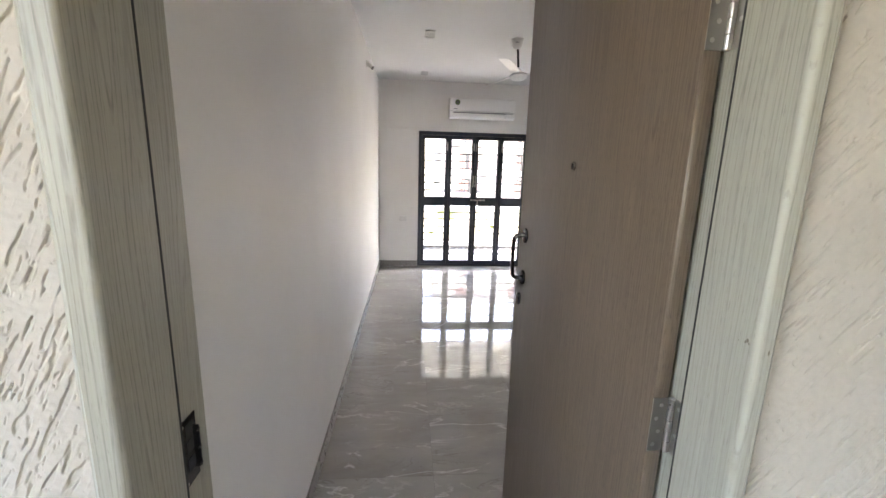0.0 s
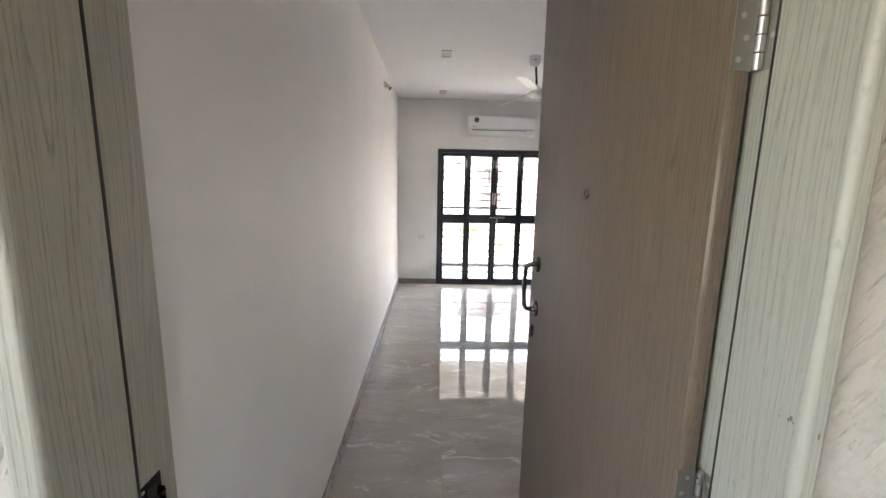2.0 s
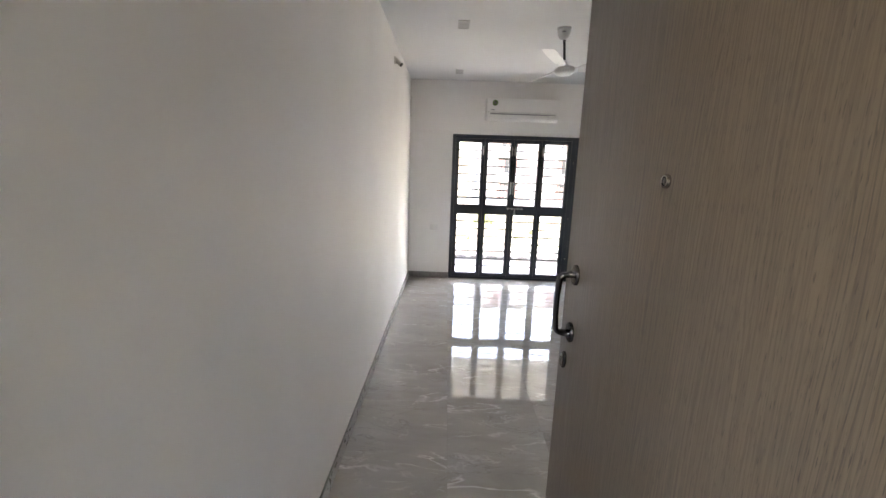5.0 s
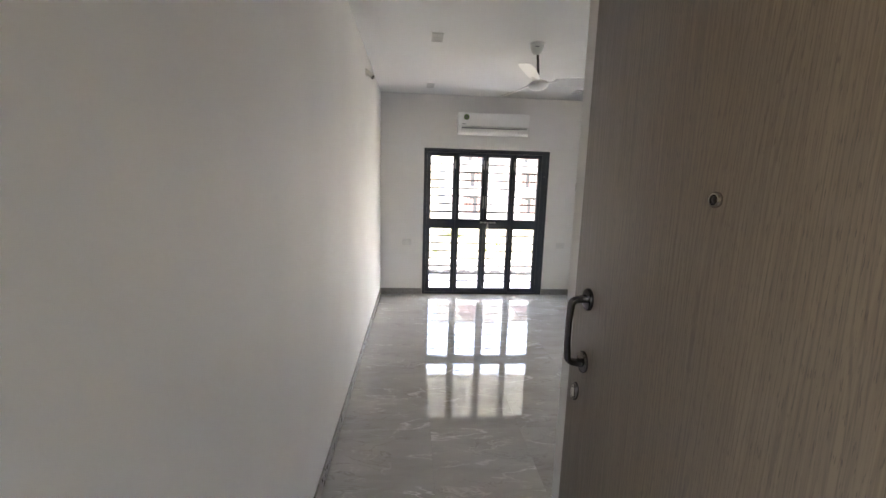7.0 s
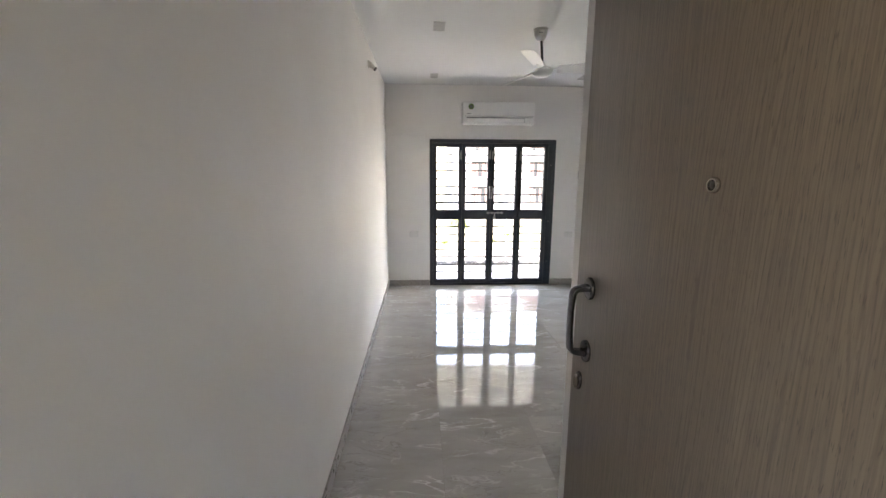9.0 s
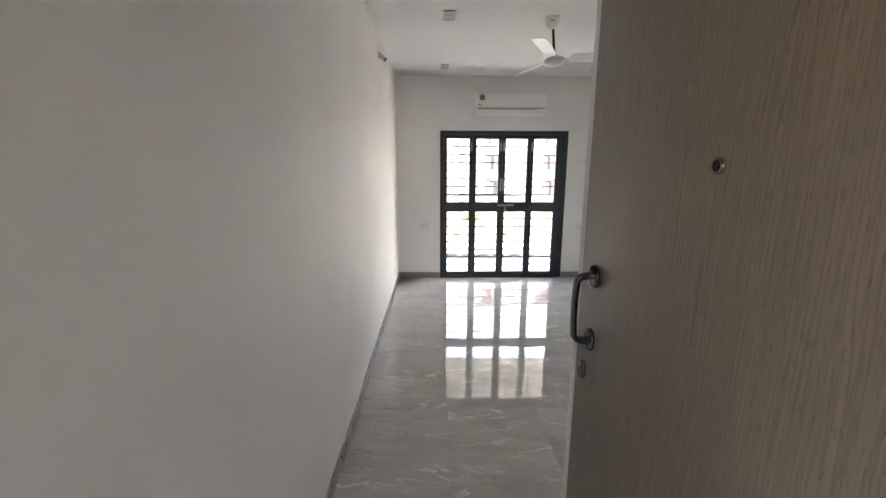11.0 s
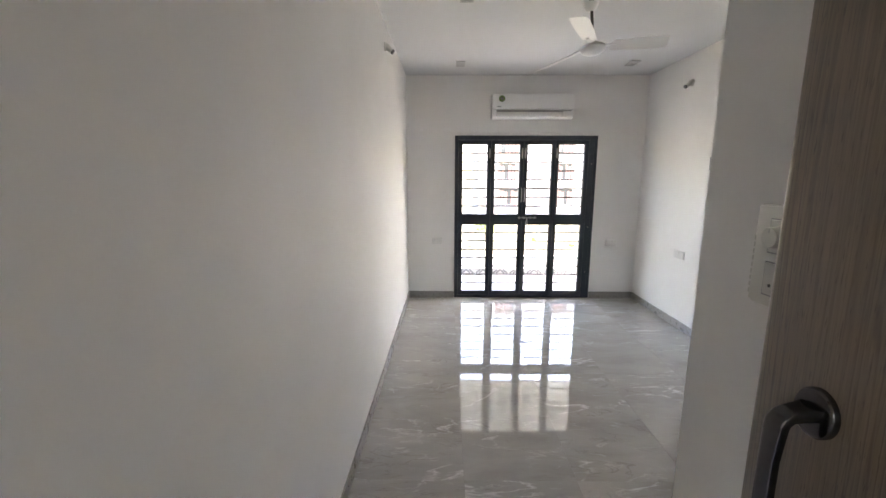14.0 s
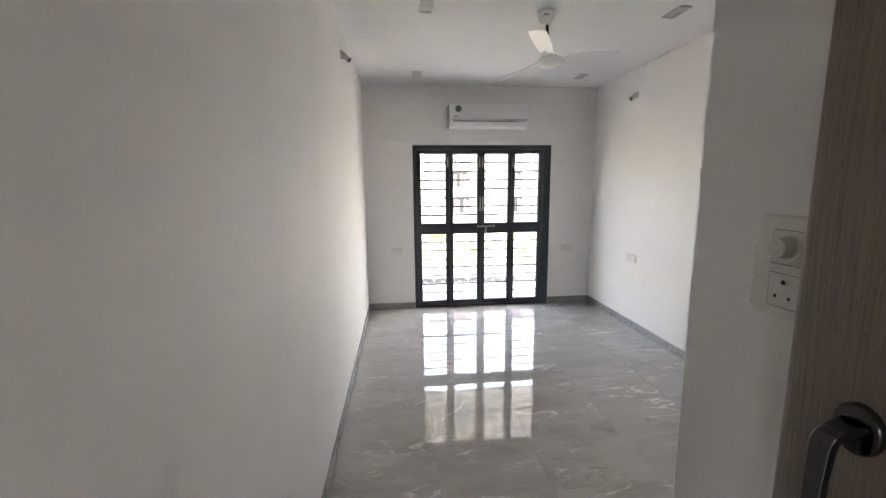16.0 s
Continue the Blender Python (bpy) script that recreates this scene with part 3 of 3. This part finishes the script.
# ---- balcony door ----
def balcony_door():
    d = thing("balcony_door", "dark navy four-leaf grille door, closed and bolted", "door", at=(1.5, WY, 0))
    f0, f1 = WY - 0.004, WY + 0.085
    part("frame_jamb", box_bm((OX0, f0, 0.0), (0.648, f1, OZ), 0.003), NAVY, d)
    part("frame_jamb", box_bm((2.292, f0, 0.0), (OX1, f1, OZ), 0.003), NAVY, d)
    part("frame_head", box_bm((0.6485, f0, 2.048), (2.2915, f1, OZ), 0.003), NAVY, d)
    part("threshold", box_bm((0.6485, f0, 0.0), (2.2915, f1, 0.03), 0.003), NAVY, d)
    part("hinge_strip", box_bm((2.352, f0 - 0.008, 0.12), (2.358, f0 + 0.001, 2.0), 0.002), NAVY, d)
    for z in (0.35, 0.95, 1.75):
        part("screw", lathe_bm([(0.006, 0), (0.006, 0.002), (0.003, 0.003)], pose(2.33, f0, z, 90), 10), STEEL, d)
    # added strips hidden behind the leaf joints, to stop sky light leaking through
    for x in (0.6495, 1.0640, 1.4755, 1.8740, 2.2905):
        part("gap_blocker", box_bm((x - 0.012, WY + 0.047, 0.03), (x + 0.012, WY + 0.052, 2.05), 0.001), NAVY, d)
    for z in (0.032, 2.046):
        part("gap_blocker", box_bm((0.65, WY + 0.0525, z - 0.012), (2.29, WY + 0.057, z + 0.012), 0.001), NAVY, d)
    opens = ((0.697, 1.021), (1.108, 1.431), (1.520, 1.833), (1.915, 2.241))
    sides = (0.6495, 1.0640, 1.4755, 1.8740, 2.2905)
    g0, g1 = WY - 0.001, WY + 0.046
    for k, (a, b) in enumerate(opens):
        x0, x1 = sides[k] + 0.0012, sides[k + 1] - 0.0012
        bm = bmesh.new()
        add_box(bm, (x0, g0, 0.034), (a, g1, 2.044), 0.003)
        add_box(bm, (b, g0, 0.034), (x1, g1, 2.044), 0.003)
        for z0, z1 in ((0.034, 0.085), (0.983, 1.109), (1.998, 2.044)):
            add_box(bm, (a - 0.002, g0 + 0.0005, z0), (b + 0.002, g1 - 0.0005, z1), 0.002)
        lf = part("leaf", bm, NAVY, d)
        for z0, z1 in ((0.085, 0.983), (1.109, 1.998)):
            fr = bmesh.new()
            for p, q in (((a, z0), (a + 0.008, z1)), ((b - 0.008, z0), (b, z1)), ((a + 0.008, z0), (b - 0.008, z0 + 0.008)), ((a + 0.008, z1 - 0.008), (b - 0.008, z1))):
                add_box(fr, (p[0], g0 + 0.008, p[1]), (q[0], g1 - 0.004, q[1]), 0.001)
            part("glazing_bead", fr, NAVY, lf)
            for j in range(1, 8):
                z = z0 + (z1 - z0) * j / 8
                m = Matrix.Translation((a + 0.001, WY + 0.027, z + random.uniform(-0.002, 0.002))) @ pose(0, 0, 0, 0, 90 + random.uniform(-0.3, 0.3), 0)
                part("bar", lathe_bm([(0.0105, 0), (0.0105, b - a - 0.002)], m, 8), ROD, lf, smooth=True)

        def bolt(x, z0, z1):
            bm = bmesh.new()
            add_box(bm, (x - 0.009, g0 - 0.003, z0), (x + 0.009, g0 + 0.001, z1), 0.001)
            add_lathe(bm, [(0.0045, z0 - 0.012), (0.0045, z1 + 0.02)], pose(x, g0 - 0.006, 0), 10)
            add_box(bm, (x - 0.004, g0 - 0.02, (z0 + z1) / 2 - 0.006), (x + 0.004, g0 - 0.004, (z0 + z1) / 2 + 0.006), 0.002)
            part("tower_bolt", bm, PALE_METAL, lf, "pale steel tower bolt")

        if k in (0, 1):
            bolt(x1 - 0.018, 1.83, 1.93)
        else:
            bolt(x0 + 0.018, 1.83, 1.93)
        if k in (1, 2):
            x = x1 - 0.016 if k == 1 else x0 + 0.016
            bm = bmesh.new()
            pts = [(x, g0 - 0.002, 1.275), (x, g0 - 0.022, 1.285), (x, g0 - 0.026, 1.305), (x, g0 - 0.026, 1.42), (x, g0 - 0.022, 1.44), (x, g0 - 0.002, 1.45)]
            add_sweep(bm, pts, 0.014, 0.008, (1, 0, 0), 10)
            part("handle", bm, PALE_METAL, lf, "pale steel bow handle", True)
        if k == 2:
            bm = bmesh.new()
            m = Matrix.Translation((1.425, g0 - 0.014, 1.072)) @ pose(0, 0, 0, 0, 90, 0)
            add_lathe(bm, [(0.007, 0), (0.007, 0.235)], m, 12)
            for x in (1.44, 1.502, 1.585, 1.64):
                add_box(bm, (x - 0.009, g0 - 0.024, 1.058), (x + 0.009, g0 + 0.001, 1.086), 0.002)
            add_box(bm, (1.528, g0 - 0.026, 1.015), (1.545, g0 - 0.018, 1.075), 0.002)
            part("sliding_bolt", bm, PALE_METAL, lf, "pale steel sliding bolt")
    return d


balcony_door()


def padlock():
    y = WY - 0.020
    pl = thing("padlock", "small steel padlock hanging from the sliding bolt", "padlock", at=(1.535, y, 0.985))
    part("body", box_bm((1.518, y - 0.008, 0.975), (1.552, y + 0.006, 1.008), 0.003), PALE_METAL, pl)
    bm = bmesh.new()
    pts = [(1.535 + 0.011 * math.cos(radians(a)), y, 1.018 + 0.012 * math.sin(radians(a))) for a in range(0, 181, 20)]
    add_sweep(bm, [(1.546, y, 1.006)] + pts + [(1.524, y, 1.006)], 0.005, 0.005, (0, 1, 0), 8)
    part("shackle", bm, STEEL, pl, smooth=True)


padlock()


# ---- air conditioner ----
def air_conditioner():
    x0, x1, z0, z1, yf, yb = 1.045, 2.015, 2.278, 2.563, 5.645, WY - 0.014
    ac = thing("air_conditioner", "white split air conditioner mounted above the balcony door", "air conditioner", at=((x0 + x1) / 2, yb, z0))
    side = [(yb, z0 + 0.012), (yb, z1), (yf + 0.02, z1), (yf + 0.006, z1 - 0.006), (yf, z1 - 0.02), (yf - 0.004, z0 + 0.105), (yf + 0.006, z0 + 0.1), (yf + 0.012, z0 + 0.05), (yf + 0.04, z0 + 0.008), (yf + 0.06, z0)]
    bm = bmesh.new()
    lo = [bm.verts.new((x0, y, z)) for y, z in side]
    hi = [bm.verts.new((x1, y, z)) for y, z in side]
    n = len(side)
    for k in range(n):
        bm.faces.new((lo[k], lo[(k + 1) % n], hi[(k + 1) % n], hi[k]))
    bm.faces.new(lo)
    bm.faces.new(hi)
    bmesh.ops.recalc_face_normals(bm, faces=bm.faces)
    bmesh.ops.bevel(bm, geom=[e for e in bm.edges if abs(e.verts[0].co.x - e.verts[1].co.x) < 1e-6], offset=0.004, segments=2, affect="EDGES")
    part("casing", bm, AC_WHITE, ac, smooth=True)
    part("air_slot", box_bm((x0 + 0.05, yf + 0.004, z0 + 0.03), (x1 - 0.03, yf + 0.03, z0 + 0.094), 0.002), GREY_PLASTIC, ac)
    m = Matrix.Translation(((x0 + x1) / 2, yf + 0.002, z0 + 0.058)) @ pose(0, 0, 0, 13)
    bm = add_box(bmesh.new(), (-0.435, -0.004, -0.03), (0.345, 0.004, 0.019), 0.003, m)
    part("louvre", bm, AC_WHITE, ac, smooth=True)
    m = Matrix.Translation(((x0 + x1) / 2 + 0.41, yf + 0.0, z0 + 0.058)) @ pose(0, 0, 0, 13)
    part("display_panel", add_box(bmesh.new(), (-0.062, -0.004, -0.03), (0.05, 0.004, 0.026), 0.003, m), AC_WHITE, ac)
    part("panel_seam", box_bm((x0 + 0.012, yf - 0.0062, z0 + 0.103), (x1 - 0.012, yf + 0.002, z0 + 0.1055), 0.0), GREY_PLASTIC, ac)
    m = Matrix.Translation((1.155, yf - 0.002, 2.503)) @ pose(0, 0, 0, 90)
    st = part("sticker", lathe_bm([(0.037, 0), (0.037, 0.0018)], m, 32), GREEN, ac, "round green energy sticker")
    m = Matrix.Translation((1.155, yf - 0.0045, 2.503)) @ pose(0, 0, 0, 90)
    part("sticker_centre", lathe_bm([(0.019, 0), (0.019, 0.0012)], m, 24), KERB_DARK, st)
    part("badge", box_bm((1.1, yf - 0.0055, 2.408), (1.15, yf - 0.001, 2.418), 0.0005), GREY_PLASTIC, ac, "small grey badge bar")


air_conditioner()


# ---- ceiling fan ----
def ceiling_fan(x, y, turn):
    fan = thing("ceiling_fan", "white three-blade ceiling fan at rest", "ceiling fan")
    tilt = pose(0, 0, 0, -4.5, -4, 0)
    canopy = part("canopy", lathe_bm([(0.06, 0), (0.062, -0.004), (0.06, -0.012), (0.053, -0.016), (0.054, -0.03), (0.049, -0.055), (0.036, -0.08), (0.024, -0.092), (0.014, -0.095)], tilt.inverted(), 32), AC_WHITE, fan, "white cup-shaped canopy with a rim", True)
    part("badge", add_box(bmesh.new(), (-0.03, -0.0565, -0.043), (0.004, -0.048, -0.036), 0.001, tilt.inverted()), GREY_PLASTIC, canopy, "small dark badge bar")
    part("rod", lathe_bm([(0.0105, -0.08), (0.0105, -0.315)], seg=14), ROD, fan, "dark down rod", True)
    part("lower_cup", lathe_bm([(0.013, -0.262), (0.02, -0.275), (0.032, -0.312), (0.02, -0.318)], seg=24), AC_WHITE, fan, smooth=True)
    part("motor", lathe_bm([(0.03, -0.31), (0.06, -0.317), (0.08, -0.33), (0.086, -0.345), (0.078, -0.362), (0.055, -0.376), (0.025, -0.384), (0.008, -0.386)], seg=40), AC_WHITE, fan, smooth=True)
    for k in range(3):
        m = pose(0, 0, -0.322, 0, 0, turn + 120 * k)
        arm = add_box(bmesh.new(), (0.065, -0.02, -0.004), (0.165, 0.022, 0.001), 0.0015, m)
        part("bracket", arm, AC_WHITE, fan)
        bm = bmesh.new()
        rows = []
        n = 14
        for j in range(n + 1):
            r = 0.13 + 0.4 * j / n
            w = 0.047 + 0.006 * math.sin(math.pi * j / n) + 0.01 * j / n
            if j == n:
                w *= 0.86
            row = []
            for side in (-1, -0.33, 0.33, 1):
                yy = side * w
                row.append((r + 0.014 * side * (j == n), yy, -0.0035 - 0.3 * yy + 0.004 * (1 - side * side)))
            rows.append(row)
        top = [[bm.verts.new(p) for p in row] for row in rows]
        bot = [[bm.verts.new((p[0], p[1], p[2] - 0.003)) for p in row] for row in rows]
        for j in range(n):
            for q in range(3):
                bm.faces.new((top[j][q], top[j + 1][q], top[j + 1][q + 1], top[j][q + 1]))
                bm.faces.new((bot[j][q], bot[j][q + 1], bot[j + 1][q + 1], bot[j + 1][q]))
            for q in (0, 3):
                bm.faces.new((top[j][q], bot[j][q], bot[j + 1][q], top[j + 1][q]))
        for j in (0, n):
            for q in range(3):
                bm.faces.new((top[j][q], top[j][q + 1], bot[j][q + 1], bot[j][q]))
        bmesh.ops.recalc_face_normals(bm, faces=bm.faces)
        bmesh.ops.transform(bm, matrix=m, verts=bm.verts)
        part("blade", bm, AC_WHITE, fan, smooth=True)
    fan.matrix_basis = Matrix.Translation((x, y, CZ)) @ tilt


ceiling_fan(1.492, 3.646, 2)


# ---- recessed ceiling lights ----
def ceiling_light():
    cl = thing("ceiling_light", "grey twin-cell rectangular recessed ceiling light, off", "ceiling light", "twin ceiling lights")
    w, l, b = 0.048, 0.1, 0.008
    bm = bmesh.new()
    for p, q in (((-w, -l), (w, -l + b)), ((-w, l - b), (w, l)), ((-w, -l + b), (-w + b, l - b)), ((w - b, -l + b), (w, l - b)), ((-w + b, -b / 2), (w - b, b / 2))):
        add_box(bm, (p[0], p[1], -0.007), (q[0], q[1], 0.0), 0.001)
    part("frame", bm, LAMP_GREY, cl)
    part("diffuser", box_bm((-w + b, b / 2, -0.002), (w - b, l - b, -0.0005)), LENS, cl, "frosted diffuser")
    m = pose(0, 0, 0, 3)
    part("diffuser", add_box(bmesh.new(), (-w + b, -l + b, -0.004), (w - b, -b / 2, -0.0025), 0.0, m), LENS, cl, "frosted diffuser")
    cl.matrix_basis = pose(0.64, 3.62, CZ)
    return cl


light = ceiling_light()
for x, y in ((0.65, 5.32), (2.515, 5.30), (2.43, 3.58)):
    copy_thing(light, pose(x, y, CZ))


# ---- wall lamp holders ----
def lamp_holder():
    """Angled batten holder without a bulb; local y points out of the wall."""
    lh = thing("lamp_holder", "white angled wall lamp holder without a bulb", "lamp holder", "wall lamp holders")
    part("base", lathe_bm([(0.036, 0), (0.036, 0.006), (0.03, 0.012), (0.024, 0.014)], pose(0, 0, 0, -90), 24), PLASTIC, lh, smooth=True)
    m = Matrix.Translation((0, 0.008, 0.004)) @ pose(0, 0, 0, -128)
    part("cone", lathe_bm([(0.026, 0), (0.024, 0.02), (0.019, 0.045), (0.018, 0.07)], m, 24), PLASTIC, lh, smooth=True)
    part("socket_rim", lathe_bm([(0.0185, 0.066), (0.0195, 0.068), (0.0195, 0.08), (0.014, 0.0805)], m, 20), KERB_DARK, lh, "dark socket rim", True)
    return lh


lh = lamp_holder()
lh.matrix_basis = pose(0, 4.08, 2.62, 0, 0, -90)
copy_thing(lh, pose(RX, 4.93, 2.53, 0, 0, 90))

# ---- balcony ----
structure("balcony_floor", box_bm((-1.0, WY + 0.2, -0.3), (4.2, 7.75, -0.1)), PALE_TILE, "pale tiled balcony floor", "floor")
structure("balcony_sill", box_bm((OX0, WY + 0.086, -0.2), (OX1, WY + 0.2, -0.012), 0.003), PALE_TILE, "pale stone sill outside the door", "sill")
bm = box_bm((-1.0, WY + 0.2, CZ), (4.2, 7.75, CZ + 0.15))
structure("balcony_ceiling", bm, CONCRETE, "pale painted slab over the balcony", "ceiling")
structure("balcony_beam", box_bm((-1.0, 7.6, 2.2), (4.2, 7.75, CZ)), CONCRETE, "pale painted edge beam over the balcony", "beam")


def balcony_kerb():
    kb = structure("balcony_kerb", box_bm((-1.0, 7.6, -0.1), (4.2, 7.72, 0.0), 0.006), KERB_PALE, "low pale kerb with a grey zigzag motif", "kerb")
    for k in range(17):
        x = -0.8 + 0.3 * k
        for s in (-1, 1):
            for w in (0.0, 0.055):
                m = Matrix.Translation((x + s * (0.06 + w), 7.598, -0.052)) @ pose(0, 0, 0, 0, s * 50, 0)
                part("motif_strip", add_box(bmesh.new(), (-0.014, -0.004, -0.05), (0.014, 0.004, 0.05), 0.001, m), MOTIF, kb)


balcony_kerb()


def railing():
    rl = thing("balcony_railing", "dark metal balcony handrail on slim posts", "railing", at=(0.5, 7.66, 0))
    part("handrail", box_bm((-1.0, 7.64, 1.075), (2.12, 7.68, 1.1), 0.004), NAVY, rl)
    for x in (-0.9, 2.1):
        part("post", box_bm((x - 0.006, 7.654, 0), (x + 0.006, 7.666, 1.075), 0.002), CONCRETE, rl, "slim pale post")


railing()

# ---- outside ----
GZ = -3.6
structure("ground", box_bm((-1500, -1500, GZ - 1), (1500, 2500, GZ)), LAWN, "dry grassy ground below the balcony", "ground")
structure("road", box_bm((-200, 22.5, GZ), (200, 26.5, GZ + 0.02)), ASPHALT, "narrow asphalt lane", "road")
structure("kerb", box_bm((-200, 26.55, GZ), (200, 26.75, GZ + 0.15), 0.02), CONCRETE, "pale concrete kerb along the lane", "kerb")


def apartment_building():
    y, x0, x1 = 49.0, 4.2, 30.0
    b = thing("apartment_building", "cream apartment building with red-brown shutters", "building", at=((x0 + x1) / 2, y, GZ))
    holes = [(6.5, 8.9, BROWN), (13.4, 15.4, BROWN), (16.3, 17.5, DARK_GLASS), (21.0, 23.2, BROWN)]
    part("body", box_bm((x0, y + 0.5, GZ), (x1, y + 12, 15.3)), FACADE, b)
    part("roof", box_bm((x0 - 0.4, y - 0.2, 15.3), (x1 + 0.4, y + 12.4, 15.7)), CONCRETE, b)
    part("plinth", box_bm((x0, y, GZ), (x1, y + 0.49, GZ + 0.9)), CONCRETE, b)
    for st in range(6):
        z = GZ + 0.9 + 3.0 * st
        edge = x0
        for a, c, mat in holes + [(x1, x1, None)]:
            part("wall", box_bm((edge, y, z), (a, y + 0.49, z + 3.0)), FACADE, b)
            edge = c
            if mat is None:
                continue
            part("spandrel", box_bm((a, y, z), (c, y + 0.49, z + 1.0)), FACADE, b)
            part("lintel", box_bm((a, y, z + 2.85), (c, y + 0.49, z + 3.0)), FACADE, b)
            part("sill", box_bm((a - 0.1, y - 0.12, z + 0.94), (c + 0.1, y - 0.002, z + 1.04)), CONCRETE, b)
            win = part("window", box_bm((a, y + 0.3, z + 1.0), (c, y + 0.36, z + 2.85)), DARK_GLASS, b)
            n = 6
            for k in range(n):
                w = (c - a) / n
                if mat is BROWN and (k + st) % 7 == 3:
                    continue
                if mat is BROWN:
                    part("shutter", box_bm((a + k * w + 0.05, y + 0.2, z + 1.05), (a + (k + 1) * w - 0.05, y + 0.26, z + 2.78 - 0.12 * ((k * 7 + st) % 3))), mat, win)
                else:
                    part("mullion", box_bm((a + k * w - 0.03, y + 0.22, z + 1.0), (a + k * w + 0.03, y + 0.29, z + 2.85)), CONCRETE, win)


apartment_building()


def shrub(x, y, r, hgt, n, seed):
    rng = random.Random(seed)
    sb = thing("shrub", "small leafy green shrub on the grass", "shrub", "garden shrubs", at=(x, y, GZ))
    stem = bmesh.new()
    for k in range(6):
        a, l = rng.uniform(0, 6.28), rng.uniform(0.4, 0.8)
        top = (x + r * l * math.cos(a), y + r * l * math.sin(a), GZ + hgt * rng.uniform(0.6, 0.9))
        add_sweep(stem, [(x, y, GZ), ((x + top[0]) / 2 + 0.03, (y + top[1]) / 2, GZ + hgt * 0.4), top], [0.05, 0.035, 0.012], [0.05, 0.035, 0.012], (0.3, 1, 0), 6)
    part("stem", stem, BARK, sb)
    bm = bmesh.new()
    for k in range(n):
        a, e, d = rng.uniform(0, 6.28), rng.uniform(-0.3, 1), rng.random() ** 0.4
        c = Vector((x + r * d * math.cos(a) * math.sqrt(1 - e * e * 0.8), y + r * d * math.sin(a) * math.sqrt(1 - e * e * 0.8), GZ + hgt * (0.5 + 0.5 * e * d)))
        t = Euler((rng.uniform(0, 6), rng.uniform(0, 6), rng.uniform(0, 6))).to_matrix()
        s = rng.uniform(0.06, 0.13)
        vs = [bm.verts.new(c + t @ Vector(p)) for p in ((-s, 0, 0), (0, -s * 0.4, 0.02), (s, 0, 0), (0, s * 0.4, 0.02))]
        bm.faces.new(vs)
    part("foliage", bm, LEAVES, sb)


shrub(3.7, 34.5, 0.9, 1.7, 700, 1)
for k, (x, y) in enumerate(((6.0, 31), (7.6, 33.5), (9.8, 30.5), (11.5, 32), (2.2, 30))):
    shrub(x, y, 0.22, 0.3, 110, 10 + k)


# ---- floor tiles ----
def floor_tiles():
    tx, ty, gap = 0.6, 1.2, 0.0009
    cache = {}
    y = 0.1
    while y < WY:
        x = 0.0
        while x < RX - 0.01:
            a, b = max(x + gap / 2, 0.0), min(x + tx - gap / 2, RX)
            c, d = y + gap / 2, min(y + ty - gap / 2, WY)
            key = (round(b - a, 4), round(d - c, 4))
            if key not in cache:
                cache[key] = mesh_of("tile", box_bm((0, 0, -0.01), (b - a, d - c, 0), 0.0007), MARBLE)
            ob = new("tile", cache[key])
            ob.matrix_basis = pose(a, c, random.uniform(-0.0002, 0.0002), random.uniform(-0.02, 0.02), random.uniform(-0.03, 0.03), 0)
            ob.parent = floor
            x += tx
        y += ty


floor_tiles()
